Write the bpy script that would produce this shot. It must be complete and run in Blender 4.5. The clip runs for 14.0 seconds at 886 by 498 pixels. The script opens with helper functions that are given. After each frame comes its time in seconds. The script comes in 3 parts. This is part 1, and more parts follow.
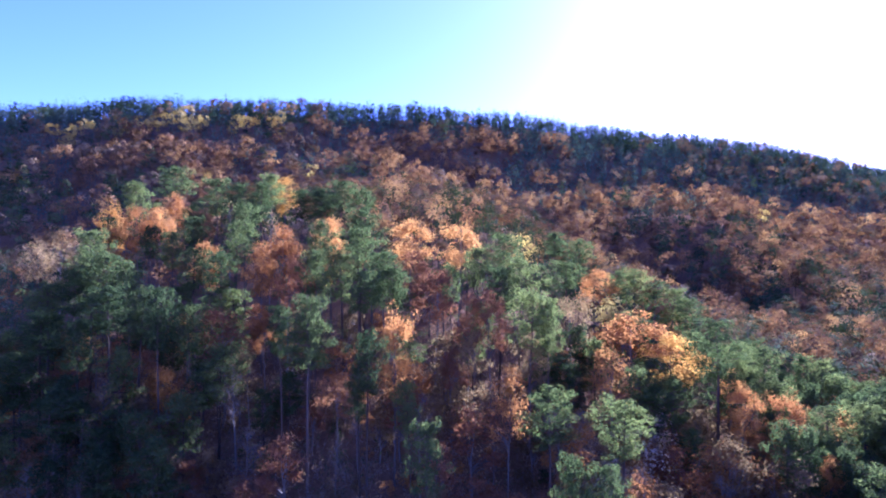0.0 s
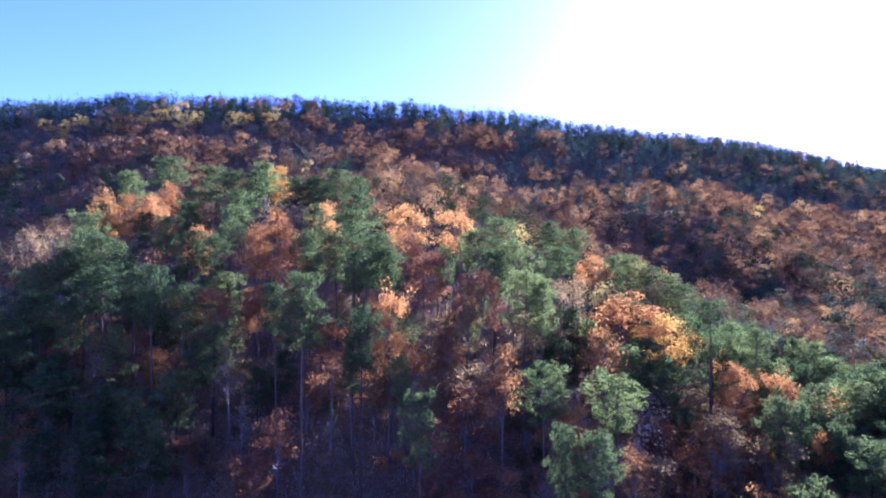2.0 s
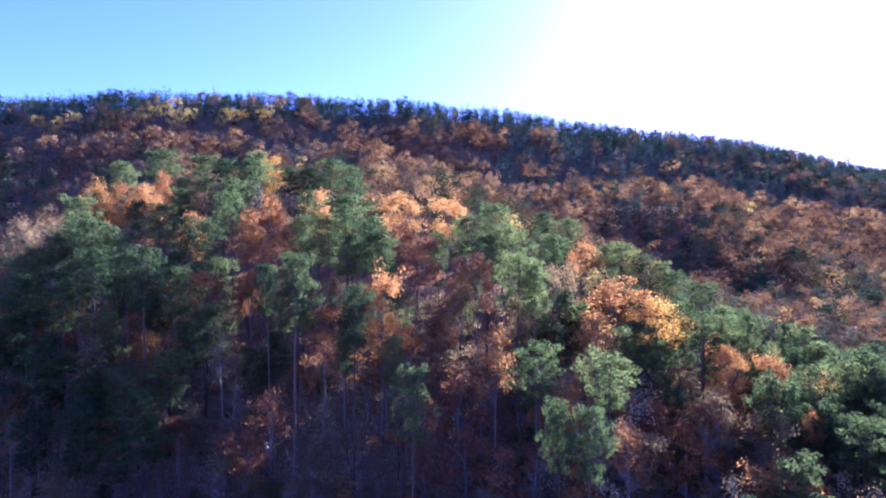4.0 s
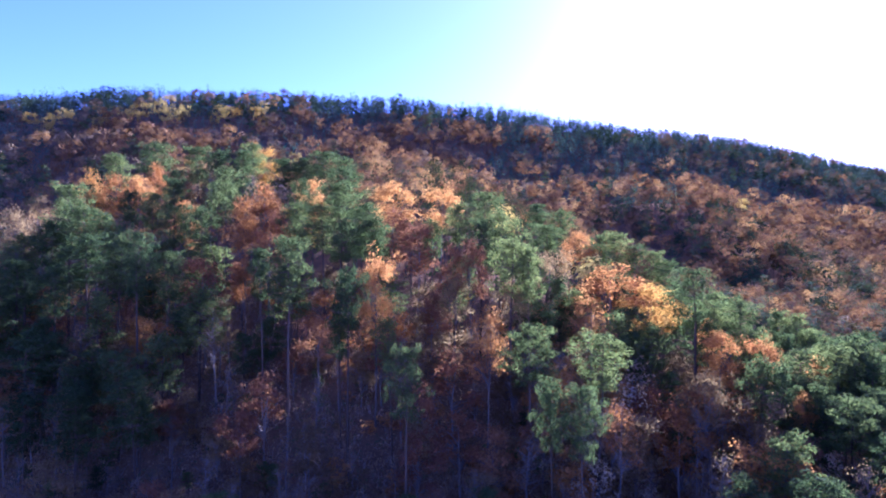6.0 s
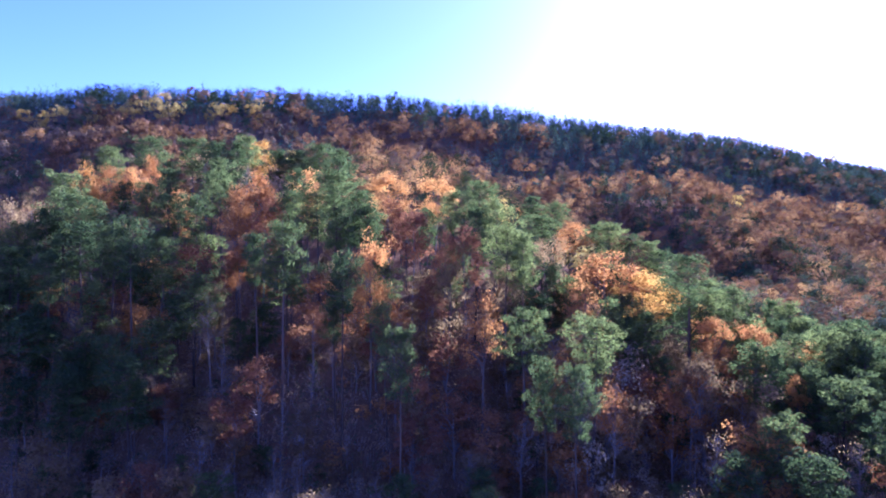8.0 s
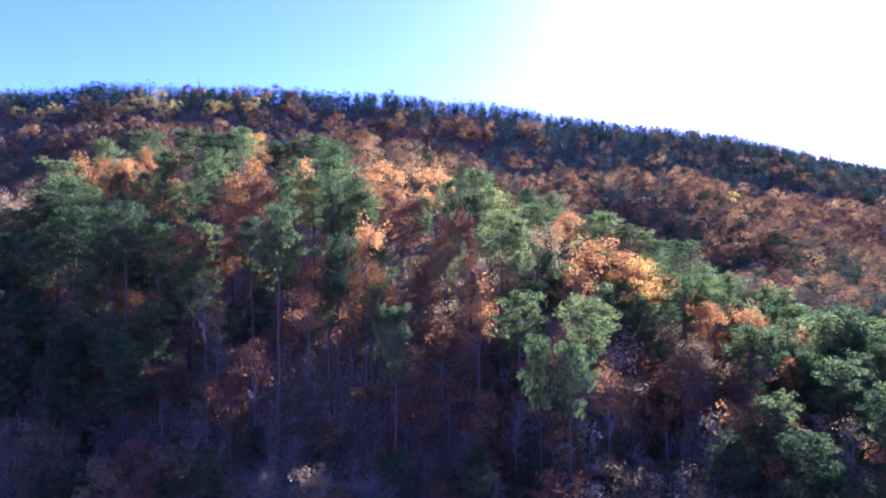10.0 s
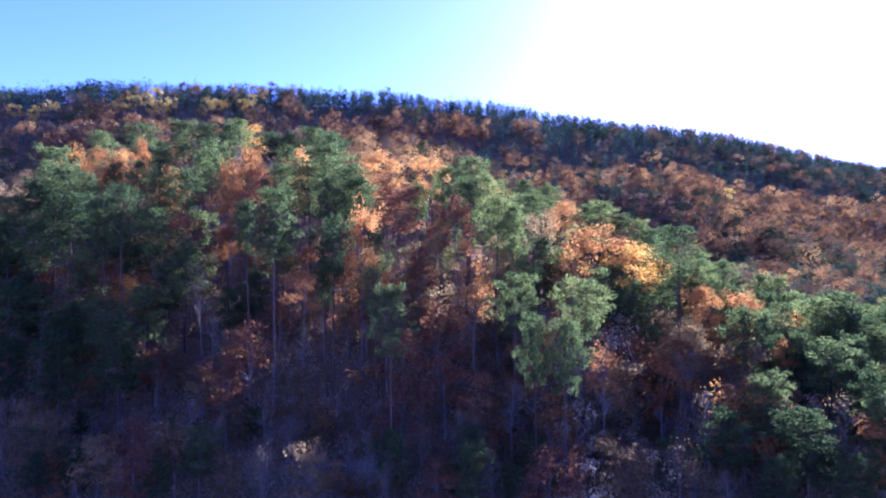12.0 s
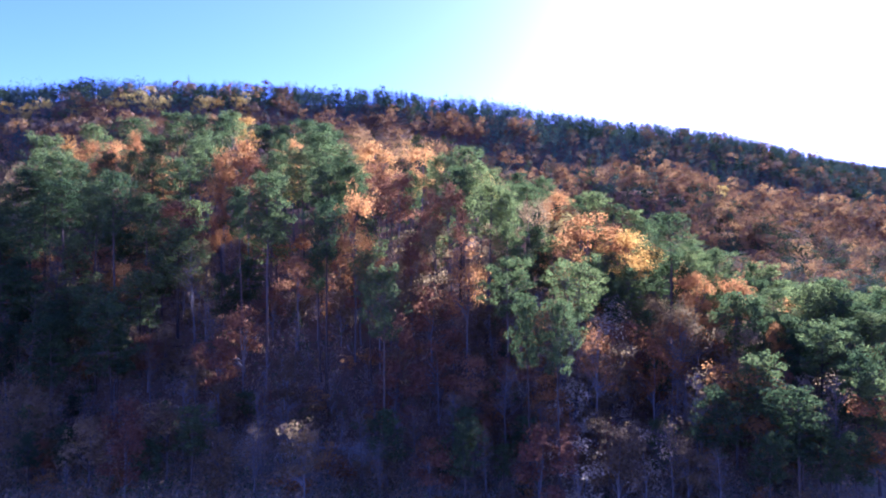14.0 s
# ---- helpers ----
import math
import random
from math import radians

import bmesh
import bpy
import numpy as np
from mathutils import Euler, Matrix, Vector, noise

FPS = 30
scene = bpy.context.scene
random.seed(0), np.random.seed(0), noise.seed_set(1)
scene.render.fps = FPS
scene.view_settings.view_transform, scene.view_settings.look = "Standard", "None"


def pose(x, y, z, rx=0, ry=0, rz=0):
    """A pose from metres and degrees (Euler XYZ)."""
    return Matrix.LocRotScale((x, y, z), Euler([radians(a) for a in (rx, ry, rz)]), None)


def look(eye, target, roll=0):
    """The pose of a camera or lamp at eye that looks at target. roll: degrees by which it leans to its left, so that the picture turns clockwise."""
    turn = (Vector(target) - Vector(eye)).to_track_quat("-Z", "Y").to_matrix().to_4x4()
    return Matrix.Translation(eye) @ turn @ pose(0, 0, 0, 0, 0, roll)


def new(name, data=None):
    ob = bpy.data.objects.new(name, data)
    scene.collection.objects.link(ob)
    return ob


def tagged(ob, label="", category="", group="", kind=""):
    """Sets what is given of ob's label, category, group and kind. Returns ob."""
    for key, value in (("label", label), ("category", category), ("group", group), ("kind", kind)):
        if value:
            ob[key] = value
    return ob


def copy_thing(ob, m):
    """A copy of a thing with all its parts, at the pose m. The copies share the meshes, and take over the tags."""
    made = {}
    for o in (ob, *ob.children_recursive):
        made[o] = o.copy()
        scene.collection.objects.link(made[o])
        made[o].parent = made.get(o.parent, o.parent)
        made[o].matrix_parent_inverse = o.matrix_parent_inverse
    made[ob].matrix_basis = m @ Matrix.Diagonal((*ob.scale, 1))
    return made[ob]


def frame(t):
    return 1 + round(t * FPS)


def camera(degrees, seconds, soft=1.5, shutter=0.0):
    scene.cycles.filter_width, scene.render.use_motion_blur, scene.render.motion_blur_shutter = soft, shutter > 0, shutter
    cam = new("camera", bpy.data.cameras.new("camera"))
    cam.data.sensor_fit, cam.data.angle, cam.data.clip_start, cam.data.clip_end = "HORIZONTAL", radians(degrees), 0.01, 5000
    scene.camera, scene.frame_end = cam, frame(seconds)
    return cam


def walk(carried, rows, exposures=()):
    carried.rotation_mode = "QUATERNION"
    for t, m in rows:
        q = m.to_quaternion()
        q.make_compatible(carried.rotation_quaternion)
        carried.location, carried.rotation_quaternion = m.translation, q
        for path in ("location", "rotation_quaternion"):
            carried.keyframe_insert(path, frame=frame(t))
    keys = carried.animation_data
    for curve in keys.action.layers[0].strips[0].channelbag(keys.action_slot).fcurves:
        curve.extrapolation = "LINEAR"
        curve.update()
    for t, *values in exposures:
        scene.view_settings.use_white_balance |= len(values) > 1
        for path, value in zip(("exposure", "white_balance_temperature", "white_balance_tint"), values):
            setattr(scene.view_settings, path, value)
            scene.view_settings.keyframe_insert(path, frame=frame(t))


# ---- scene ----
# ================= camera =================
cam = camera(71.9, 14.0, soft=2.0)
LIFT = 2.0  # the valley floor lies at about z = 0
# seconds, x, y, z, yaw, pitch, roll: a drone sinking slowly in front of the spur
ROWS = [
    (0.0, 0.027, -0.038, 41.000, -0.005, -0.117, 0.147),
    (0.5, 0.069, -0.089, 40.528, -0.103, -0.099, 0.155),
    (1.0, 0.113, -0.140, 39.720, -0.212, -0.084, 0.160),
    (1.5, 0.158, -0.190, 38.731, -0.330, -0.071, 0.162),
    (2.0, 0.203, -0.239, 37.595, -0.455, -0.060, 0.162),
    (2.5, 0.250, -0.288, 36.750, -0.583, -0.050, 0.159),
    (3.0, 0.299, -0.336, 35.979, -0.714, -0.042, 0.154),
    (3.5, 0.348, -0.384, 35.339, -0.845, -0.035, 0.147),
    (6.0, 0.606, -0.616, 32.415, -1.450, -0.012, 0.084),
    (6.5, 0.660, -0.661, 31.901, -1.554, -0.009, 0.067),
    (7.0, 0.715, -0.705, 31.350, -1.650, -0.006, 0.049),
    (7.5, 0.770, -0.749, 30.817, -1.740, -0.003, 0.029),
    (8.0, 0.826, -0.792, 30.199, -1.823, 0.001, 0.008),
    (10.5, 1.111, -1.003, 27.077, -2.168, 0.027, -0.105),
    (11.0, 1.169, -1.044, 26.361, -2.235, 0.035, -0.129),
    (11.5, 1.227, -1.084, 25.756, -2.306, 0.044, -0.153),
    (12.0, 1.285, -1.124, 25.227, -2.384, 0.056, -0.177),
    (12.5, 1.343, -1.164, 24.777, -2.474, 0.068, -0.201),
    (13.0, 1.401, -1.203, 24.223, -2.579, 0.083, -0.225),
    (13.5, 1.459, -1.242, 23.626, -2.703, 0.100, -0.248),
    (14.0, 1.518, -1.280, 23.000, -2.852, 0.119, -0.270),
]
walk(cam, [(t, pose(x, y, z + LIFT) @ pose(0, 0, 0, 0, 0, yaw) @ pose(0, 0, 0, 90 + pitch, 0, 0) @ pose(0, 0, 0, 0, 0, roll)) for t, x, y, z, yaw, pitch, roll in ROWS],
     [(0.0, 3.17, 4400, 42), (14.0, 3.17, 4400, 42)])

# ================= light =================
SUN_AZ, SUN_EL = radians(31.0), radians(22.0)  # to the right of straight ahead, above the horizon
world = bpy.data.worlds.new("sky")
scene.world = world
world.use_nodes = True
wn, wl = world.node_tree.nodes, world.node_tree.links
sky = wn.new("ShaderNodeTexSky")
sky.sky_type, sky.sun_disc = "NISHITA", False
sky.sun_elevation, sky.sun_rotation = SUN_EL, SUN_AZ
sky.altitude, sky.air_density, sky.dust_density, sky.ozone_density = 300, 0.75, 0.4, 6.0
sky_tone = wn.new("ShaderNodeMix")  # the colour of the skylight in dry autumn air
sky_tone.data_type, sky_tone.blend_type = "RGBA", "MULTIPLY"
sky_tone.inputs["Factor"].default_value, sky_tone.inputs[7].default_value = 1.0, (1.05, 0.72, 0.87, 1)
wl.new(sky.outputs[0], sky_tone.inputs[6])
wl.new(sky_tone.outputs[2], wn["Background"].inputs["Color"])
wn["Background"].inputs["Strength"].default_value = 0.056
lamp = bpy.data.lights.new("sun", "SUN")
lamp.energy, lamp.angle, lamp.color = 4.2, radians(0.6), (1.0, 0.93, 0.82)
sun = new("sun", lamp)
to_sun = Vector((math.sin(SUN_AZ) * math.cos(SUN_EL), math.cos(SUN_AZ) * math.cos(SUN_EL), math.sin(SUN_EL)))
sun.matrix_world = look(to_sun * 900, (0, 0, 0))


# ================= materials =================
def material(name):
    m = bpy.data.materials.new(name)
    m.use_nodes = True
    nt = m.node_tree
    nt.nodes.clear()
    return m, nt.nodes, nt.links


def ramp(nodes, links, fac, stops):
    r = nodes.new("ShaderNodeValToRGB")
    while len(r.color_ramp.elements) < len(stops):
        r.color_ramp.elements.new(0.5)
    for e, (at, c) in zip(r.color_ramp.elements, stops):
        e.position, e.color = at, (*c, 1)
    links.new(fac, r.inputs[0])
    return r.outputs[0]


def noise_tex(nodes, links, scale, detail=3.0, coords=None, rough=0.6):
    n = nodes.new("ShaderNodeTexNoise")
    n.inputs["Scale"].default_value, n.inputs["Detail"].default_value, n.inputs["Roughness"].default_value = scale, detail, rough
    if coords:
        links.new(coords, n.inputs["Vector"])
    return n.outputs["Fac"]


def maths(nodes, links, op, a, b):
    n = nodes.new("ShaderNodeMath")
    n.operation = op
    for i, v in enumerate((a, b)):
        if isinstance(v, (int, float)):
            n.inputs[i].default_value = v
        else:
            links.new(v, n.inputs[i])
    return n.outputs[0]


def foliage(name, stops, translucent=0.4, per_tree=True):
    """Leaves: each clump and each tree takes its own shade; thin enough for the sun to shine through."""
    m, n, l = material(name)
    geo, where = n.new("ShaderNodeNewGeometry"), n.new("ShaderNodeTexCoord")
    leafy = maths(n, l, "MULTIPLY", geo.outputs["Random Per Island"], 0.30 if per_tree else 0.14)
    if per_tree:
        info = n.new("ShaderNodeObjectInfo")
        tree = maths(n, l, "MULTIPLY", info.outputs["Random"], 0.50)
    else:
        own = n.new("ShaderNodeAttribute")
        own.attribute_name = "tree_shade"
        tree = maths(n, l, "MULTIPLY", own.outputs["Fac"], 0.78)
    blotch = maths(n, l, "MULTIPLY", noise_tex(n, l, 0.6, 2.0, where.outputs["Object"]), 0.30)
    mix = maths(n, l, "ADD", maths(n, l, "ADD", leafy, tree), maths(n, l, "SUBTRACT", blotch, 0.06))
    colour = ramp(n, l, mix, stops)
    diff, trans, gloss = n.new("ShaderNodeBsdfDiffuse"), n.new("ShaderNodeBsdfTranslucent"), n.new("ShaderNodeBsdfGlossy")
    gloss.inputs["Roughness"].default_value = 0.65
    gloss.inputs["Color"].default_value = (1, 1, 1, 1)
    l.new(colour, diff.inputs["Color"])
    through_leaf = n.new("ShaderNodeMix")
    through_leaf.data_type, through_leaf.blend_type = "RGBA", "MULTIPLY"
    through_leaf.inputs["Factor"].default_value = 1.0
    l.new(colour, through_leaf.inputs[6])
    through_leaf.inputs[7].default_value = (1.6, 1.6, 1.0, 1)
    l.new(through_leaf.outputs[2], trans.inputs["Color"])
    a, b, out = n.new("ShaderNodeMixShader"), n.new("ShaderNodeMixShader"), n.new("ShaderNodeOutputMaterial")
    a.inputs[0].default_value, b.inputs[0].default_value = translucent, 0.003
    l.new(diff.outputs[0], a.inputs[1])
    l.new(trans.outputs[0], a.inputs[2])
    l.new(a.outputs[0], b.inputs[1])
    l.new(gloss.outputs[0], b.inputs[2])
    l.new(b.outputs[0], out.inputs[0])
    return m


def bark(name, dark, light, per_tree=True):
    m, n, l = material(name)
    where, bsdf, out = n.new("ShaderNodeTexCoord"), n.new("ShaderNodeBsdfPrincipled"), n.new("ShaderNodeOutputMaterial")
    stretch = n.new("ShaderNodeMapping")
    stretch.inputs["Scale"].default_value = (6, 6, 1.2)
    l.new(where.outputs["Object"], stretch.inputs["Vector"])
    grain = noise_tex(n, l, 1.5, 5.0, stretch.outputs[0])
    if per_tree:
        info = n.new("ShaderNodeObjectInfo")
        grain = maths(n, l, "ADD", maths(n, l, "MULTIPLY", grain, 0.7), maths(n, l, "MULTIPLY", info.outputs["Random"], 0.35))
    l.new(ramp(n, l, grain, [(0.25, dark), (0.8, light)]), bsdf.inputs["Base Color"])
    bsdf.inputs["Roughness"].default_value, bsdf.inputs["Specular IOR Level"].default_value = 0.95, 0.0
    bump = n.new("ShaderNodeBump")
    bump.inputs["Strength"].default_value, bump.inputs["Distance"].default_value = 0.6, 0.04
    l.new(grain, bump.inputs["Height"])
    l.new(bump.outputs[0], bsdf.inputs["Normal"])
    l.new(bsdf.outputs[0], out.inputs[0])
    return m


PINE = [(0.14, (0.024, 0.038, 0.018)), (0.5, (0.058, 0.078, 0.031)), (0.86, (0.122, 0.138, 0.047))]
RUSSET = [(0.10, (0.14, 0.060, 0.026)), (0.45, (0.27, 0.122, 0.044)), (0.75, (0.36, 0.185, 0.064)), (0.95, (0.44, 0.275, 0.105))]
CRIMSON = [(0.10, (0.10, 0.046, 0.030)), (0.5, (0.19, 0.086, 0.048)), (0.9, (0.29, 0.15, 0.072))]
GOLD = [(0.10, (0.22, 0.105, 0.030)), (0.5, (0.34, 0.175, 0.042)), (0.9, (0.43, 0.27, 0.070))]
BROWN = [(0.10, (0.095, 0.064, 0.038)), (0.5, (0.16, 0.108, 0.060)), (0.9, (0.255, 0.175, 0.095))]
FAR_PINE = [(0.10, (0.030, 0.048, 0.024)), (0.5, (0.052, 0.076, 0.032)), (0.9, (0.096, 0.118, 0.042))]
FAR_OAK = [(0.10, (0.075, 0.046, 0.028)), (0.40, (0.15, 0.080, 0.040)), (0.65, (0.23, 0.120, 0.054)), (0.9, (0.33, 0.195, 0.080))]
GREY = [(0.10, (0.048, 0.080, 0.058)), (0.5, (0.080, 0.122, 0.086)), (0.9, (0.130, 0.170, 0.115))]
MAT = {
    "pine": foliage("pine needles", PINE, 0.52),
    "russet": foliage("russet oak leaves", RUSSET, 0.48),
    "crimson": foliage("dark red leaves", CRIMSON, 0.45),
    "gold": foliage("golden leaves", GOLD, 0.45),
    "brown": foliage("withered brown leaves", BROWN, 0.5),
    # pale-brown leaves, lightened in their colour to imitate glints of sun
    "pale": foliage("tan beech leaves paled for sun glints", [(0.10, (0.22, 0.16, 0.105)), (0.5, (0.33, 0.25, 0.17)), (0.9, (0.45, 0.355, 0.25))], 0.42),
    "far_pine": foliage("needles of the far woods", FAR_PINE, 0.08, False),
    "far_russet": foliage("russet leaves of the far woods", FAR_OAK, 0.2, False),
    "far_gold": foliage("golden leaves of the far woods", [(0.10, (0.24, 0.145, 0.040)), (0.5, (0.36, 0.245, 0.062)), (0.9, (0.46, 0.345, 0.10))], 0.25, False),
    "far_brown": foliage("brown leaves of the far woods", BROWN, 0.08, False),
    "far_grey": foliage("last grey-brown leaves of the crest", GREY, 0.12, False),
    "pine_bark": bark("pine bark", (0.036, 0.027, 0.021), (0.13, 0.095, 0.072)),
    "oak_bark": bark("oak bark", (0.060, 0.050, 0.043), (0.22, 0.185, 0.155)),
    "pale_bark": bark("weathered grey bark", (0.14, 0.13, 0.12), (0.38, 0.355, 0.32)),
    "dead_leaves": foliage("dead leaves on the brush", [(0.10, (0.15, 0.092, 0.055)), (0.5, (0.25, 0.155, 0.088)), (0.9, (0.36, 0.24, 0.14))], 0.35, False),
    "straw": bark("dry grass", (0.30, 0.26, 0.19), (0.52, 0.46, 0.36), False),
    "brush": bark("grey-brown brush stems", (0.15, 0.118, 0.092), (0.38, 0.30, 0.235), False),
    "far_bark": bark("bark of the far woods", (0.050, 0.046, 0.038), (0.13, 0.118, 0.095), False),
}


def litter_material():
    m, n, l = material("leaf litter")
    geo, bsdf, out = n.new("ShaderNodeNewGeometry"), n.new("ShaderNodeBsdfPrincipled"), n.new("ShaderNodeOutputMaterial")
    fine = noise_tex(n, l, 2.2, 6.0, geo.outputs["Position"], 0.75)
    broad = noise_tex(n, l, 0.10, 3.0, geo.outputs["Position"])
    mix = maths(n, l, "ADD", maths(n, l, "MULTIPLY", fine, 0.75), maths(n, l, "MULTIPLY", maths(n, l, "SUBTRACT", broad, 0.4), 0.6))
    leaves = ramp(n, l, mix, [(0.22, (0.085, 0.052, 0.031)), (0.45, (0.155, 0.093, 0.052)), (0.62, (0.205, 0.123, 0.068)), (0.8, (0.26, 0.165, 0.098))])
    meadow = ramp(n, l, mix, [(0.22, (0.16, 0.132, 0.080)), (0.5, (0.26, 0.215, 0.135)), (0.8, (0.35, 0.30, 0.195))])
    # dry meadow grass on the valley floor gives way to leaf litter at the edge of the woods
    xyz, edge, blend = n.new("ShaderNodeSeparateXYZ"), n.new("ShaderNodeMapRange"), n.new("ShaderNodeMix")
    l.new(geo.outputs["Position"], xyz.inputs[0])
    l.new(maths(n, l, "ADD", xyz.outputs["Y"], maths(n, l, "MULTIPLY", broad, 14)), edge.inputs["Value"])
    edge.inputs["From Min"].default_value, edge.inputs["From Max"].default_value = 74.0, 82.0
    blend.data_type = "RGBA"
    l.new(edge.outputs[0], blend.inputs["Factor"])
    l.new(meadow, blend.inputs[6])
    l.new(leaves, blend.inputs[7])
    l.new(blend.outputs[2], bsdf.inputs["Base Color"])
    bsdf.inputs["Roughness"].default_value, bsdf.inputs["Specular IOR Level"].default_value = 1.0, 0.0
    bump = n.new("ShaderNodeBump")
    bump.inputs["Strength"].default_value, bump.inputs["Distance"].default_value = 0.8, 0.25
    l.new(fine, bump.inputs["Height"])
    l.new(bump.outputs[0], bsdf.inputs["Normal"])
    l.new(bsdf.outputs[0], out.inputs[0])
    return m


MAT["litter"] = litter_material()


# ================= the lie of the land =================
def soft_max(a, b, k):
    return 0.5 * (a + b + np.sqrt((a - b) ** 2 + k * k))


def soft_min(a, b, k):
    return -soft_max(-a, -b, k)


def crest_line(x):
    """How far ahead the mountain's crest runs, and how high it is there."""
    far = soft_max(600.0 + 0 * x, 640 + 0.42 * x, 40)
    high = 187 + 13 * np.exp(-(((x - 390) / 150) ** 2)) - 0.046 * soft_max(x - 80, 0 * x, 60) - 0.06 * soft_max(-x - 300, 0 * x, 60)
    return far, high


def shoulder(x):
    """How far ahead the shoulder's brow runs, and how high it is there."""
    brow = 415 + 0.45 * soft_max(x - 130, 0 * x, 30) + 12 * np.sin(x / 41) + 6 * np.sin(x / 17 + 1)
    high = 78 + 0.12 * soft_min(soft_max(-x, 0 * x, 30), 220 + 0 * x, 40) - 0.075 * soft_max(x, 0 * x, 30)
    high = high - 0.28 * soft_max(-x - 200, 0 * x, 30)
    return brow, high + 3 * np.sin(x / 29 + 2)


def height(x, y):
    x, y = np.asarray(x, float), np.asarray(y, float)
    far, high = crest_line(x)
    # a wooded shoulder halfway up, a bench behind it, then the steep rise to the crest
    edge, bench = shoulder(x)
    front = bench - (0.45 - 0.05 * np.clip((x - 60) / 130, 0, 1)) * np.maximum(edge - y, 0) + 1.3 * np.maximum(y - edge, 0)
    rise = soft_min(high - 0.55 * (far - y), high - 0.25 * (y - far) + 6, 30)
    mountain = soft_min(front, soft_max(bench + 0.05 * (y - edge), rise, 8), 6)
    # the spur in front: steep at its foot, gentler above, running out towards +x
    foot = 70 + 11 * np.clip((x + 12) / 40, 0, 1) - 8 * np.clip((x - 40) / 40, 0, 1)
    slope = soft_min(0.52 * (y - foot), 15 + 0.315 * (y - 105), 4)
    slope = soft_min(slope, 54 - 0.12 * (y - 235), 6)
    spur = slope * soft_min(soft_max((90 - x) / 82, 0 * x, 0.12), 1 + 0 * x, 0.12)
    spur = spur - 0.25 * soft_max(-x - 60, 0 * x, 20) * np.clip((y - 105) / 45, 0, 1)  # its far flank falls away
    # the valley floor dips beside the spur's foot and deeper in the hollow behind it
    floor = (-4.2 * np.clip((x + 25) / 45, 0, 1) - 6.5 * np.clip((x - 55) / 45, 0, 1) * np.clip((y - 85) / 40, 0, 1)) * np.clip((y + 40) / 100, 0, 1)
    h = soft_max(soft_max(mountain, spur, 10), floor, 2)
    waves = 1.2 * np.sin(x / 23 + y / 41) + 0.9 * np.sin(y / 17 - x / 31 + 2) + 3.0 * np.sin(x / 83 + 1) * np.sin(y / 97)
    gully = (3.5 - 2.5 * np.clip((x - 40) / 80, 0, 1)) * np.sin((x + 0.35 * y) / 34 + 1.3 * np.sin(y / 70)) * np.clip((y - 230) / 80, 0, 1) * np.clip((far - 40 - y) / 120, 0, 1) * np.clip((h - 3) / 25, 0, 1)
    return h + gully + waves * np.clip((h - 1.5) / 12, 0.0, 1.0) - 0.8


def spaced(stops):
    """Coordinates whose spacing changes along the way: (from, step) pairs and the end."""
    out = []
    for (a, step), (b, _) in zip(stops, stops[1:]):
        n = max(1, round((b - a) / step))
        out += [a + (b - a) * i / n for i in range(n)]
    return np.array(out + [stops[-1][0]])


def make_ground():
    xs = spaced([(-2600, 260), (-700, 40), (-260, 12), (-110, 1.6), (110, 12), (300, 20), (900, 60), (2600, 0)])
    ys = spaced([(-1500, 250), (-100, 25), (50, 1.2), (150, 3), (220, 12), (700, 15), (1000, 80), (3600, 0)])
    gx, gy = np.meshgrid(xs, ys)
    gz = height(gx, gy)
    near = (np.abs(gx) < 115) & (gy > 48) & (gy < 200)
    gz = gz + near * (0.10 * np.sin(gx * 1.7 + np.sin(gy * 1.1) * 2) * np.sin(gy * 1.9 + gx * 0.4))
    w = len(xs)
    verts = np.stack([gx.ravel(), gy.ravel(), gz.ravel()], -1)
    i = (np.arange(len(ys) - 1)[:, None] * w + np.arange(w - 1)[None]).ravel()
    faces = np.stack([i, i + 1, i + w + 1, i + w], -1)
    me = bpy.data.meshes.new("ground")
    me.from_pydata(verts.tolist(), [], faces.tolist())
    me.polygons.foreach_set("use_smooth", [True] * len(faces))
    me.materials.append(MAT["litter"])
    tagged(new("ground", me), "wooded slope under brown fallen leaves above dry meadow grass", "ground", kind="structure")


make_ground()


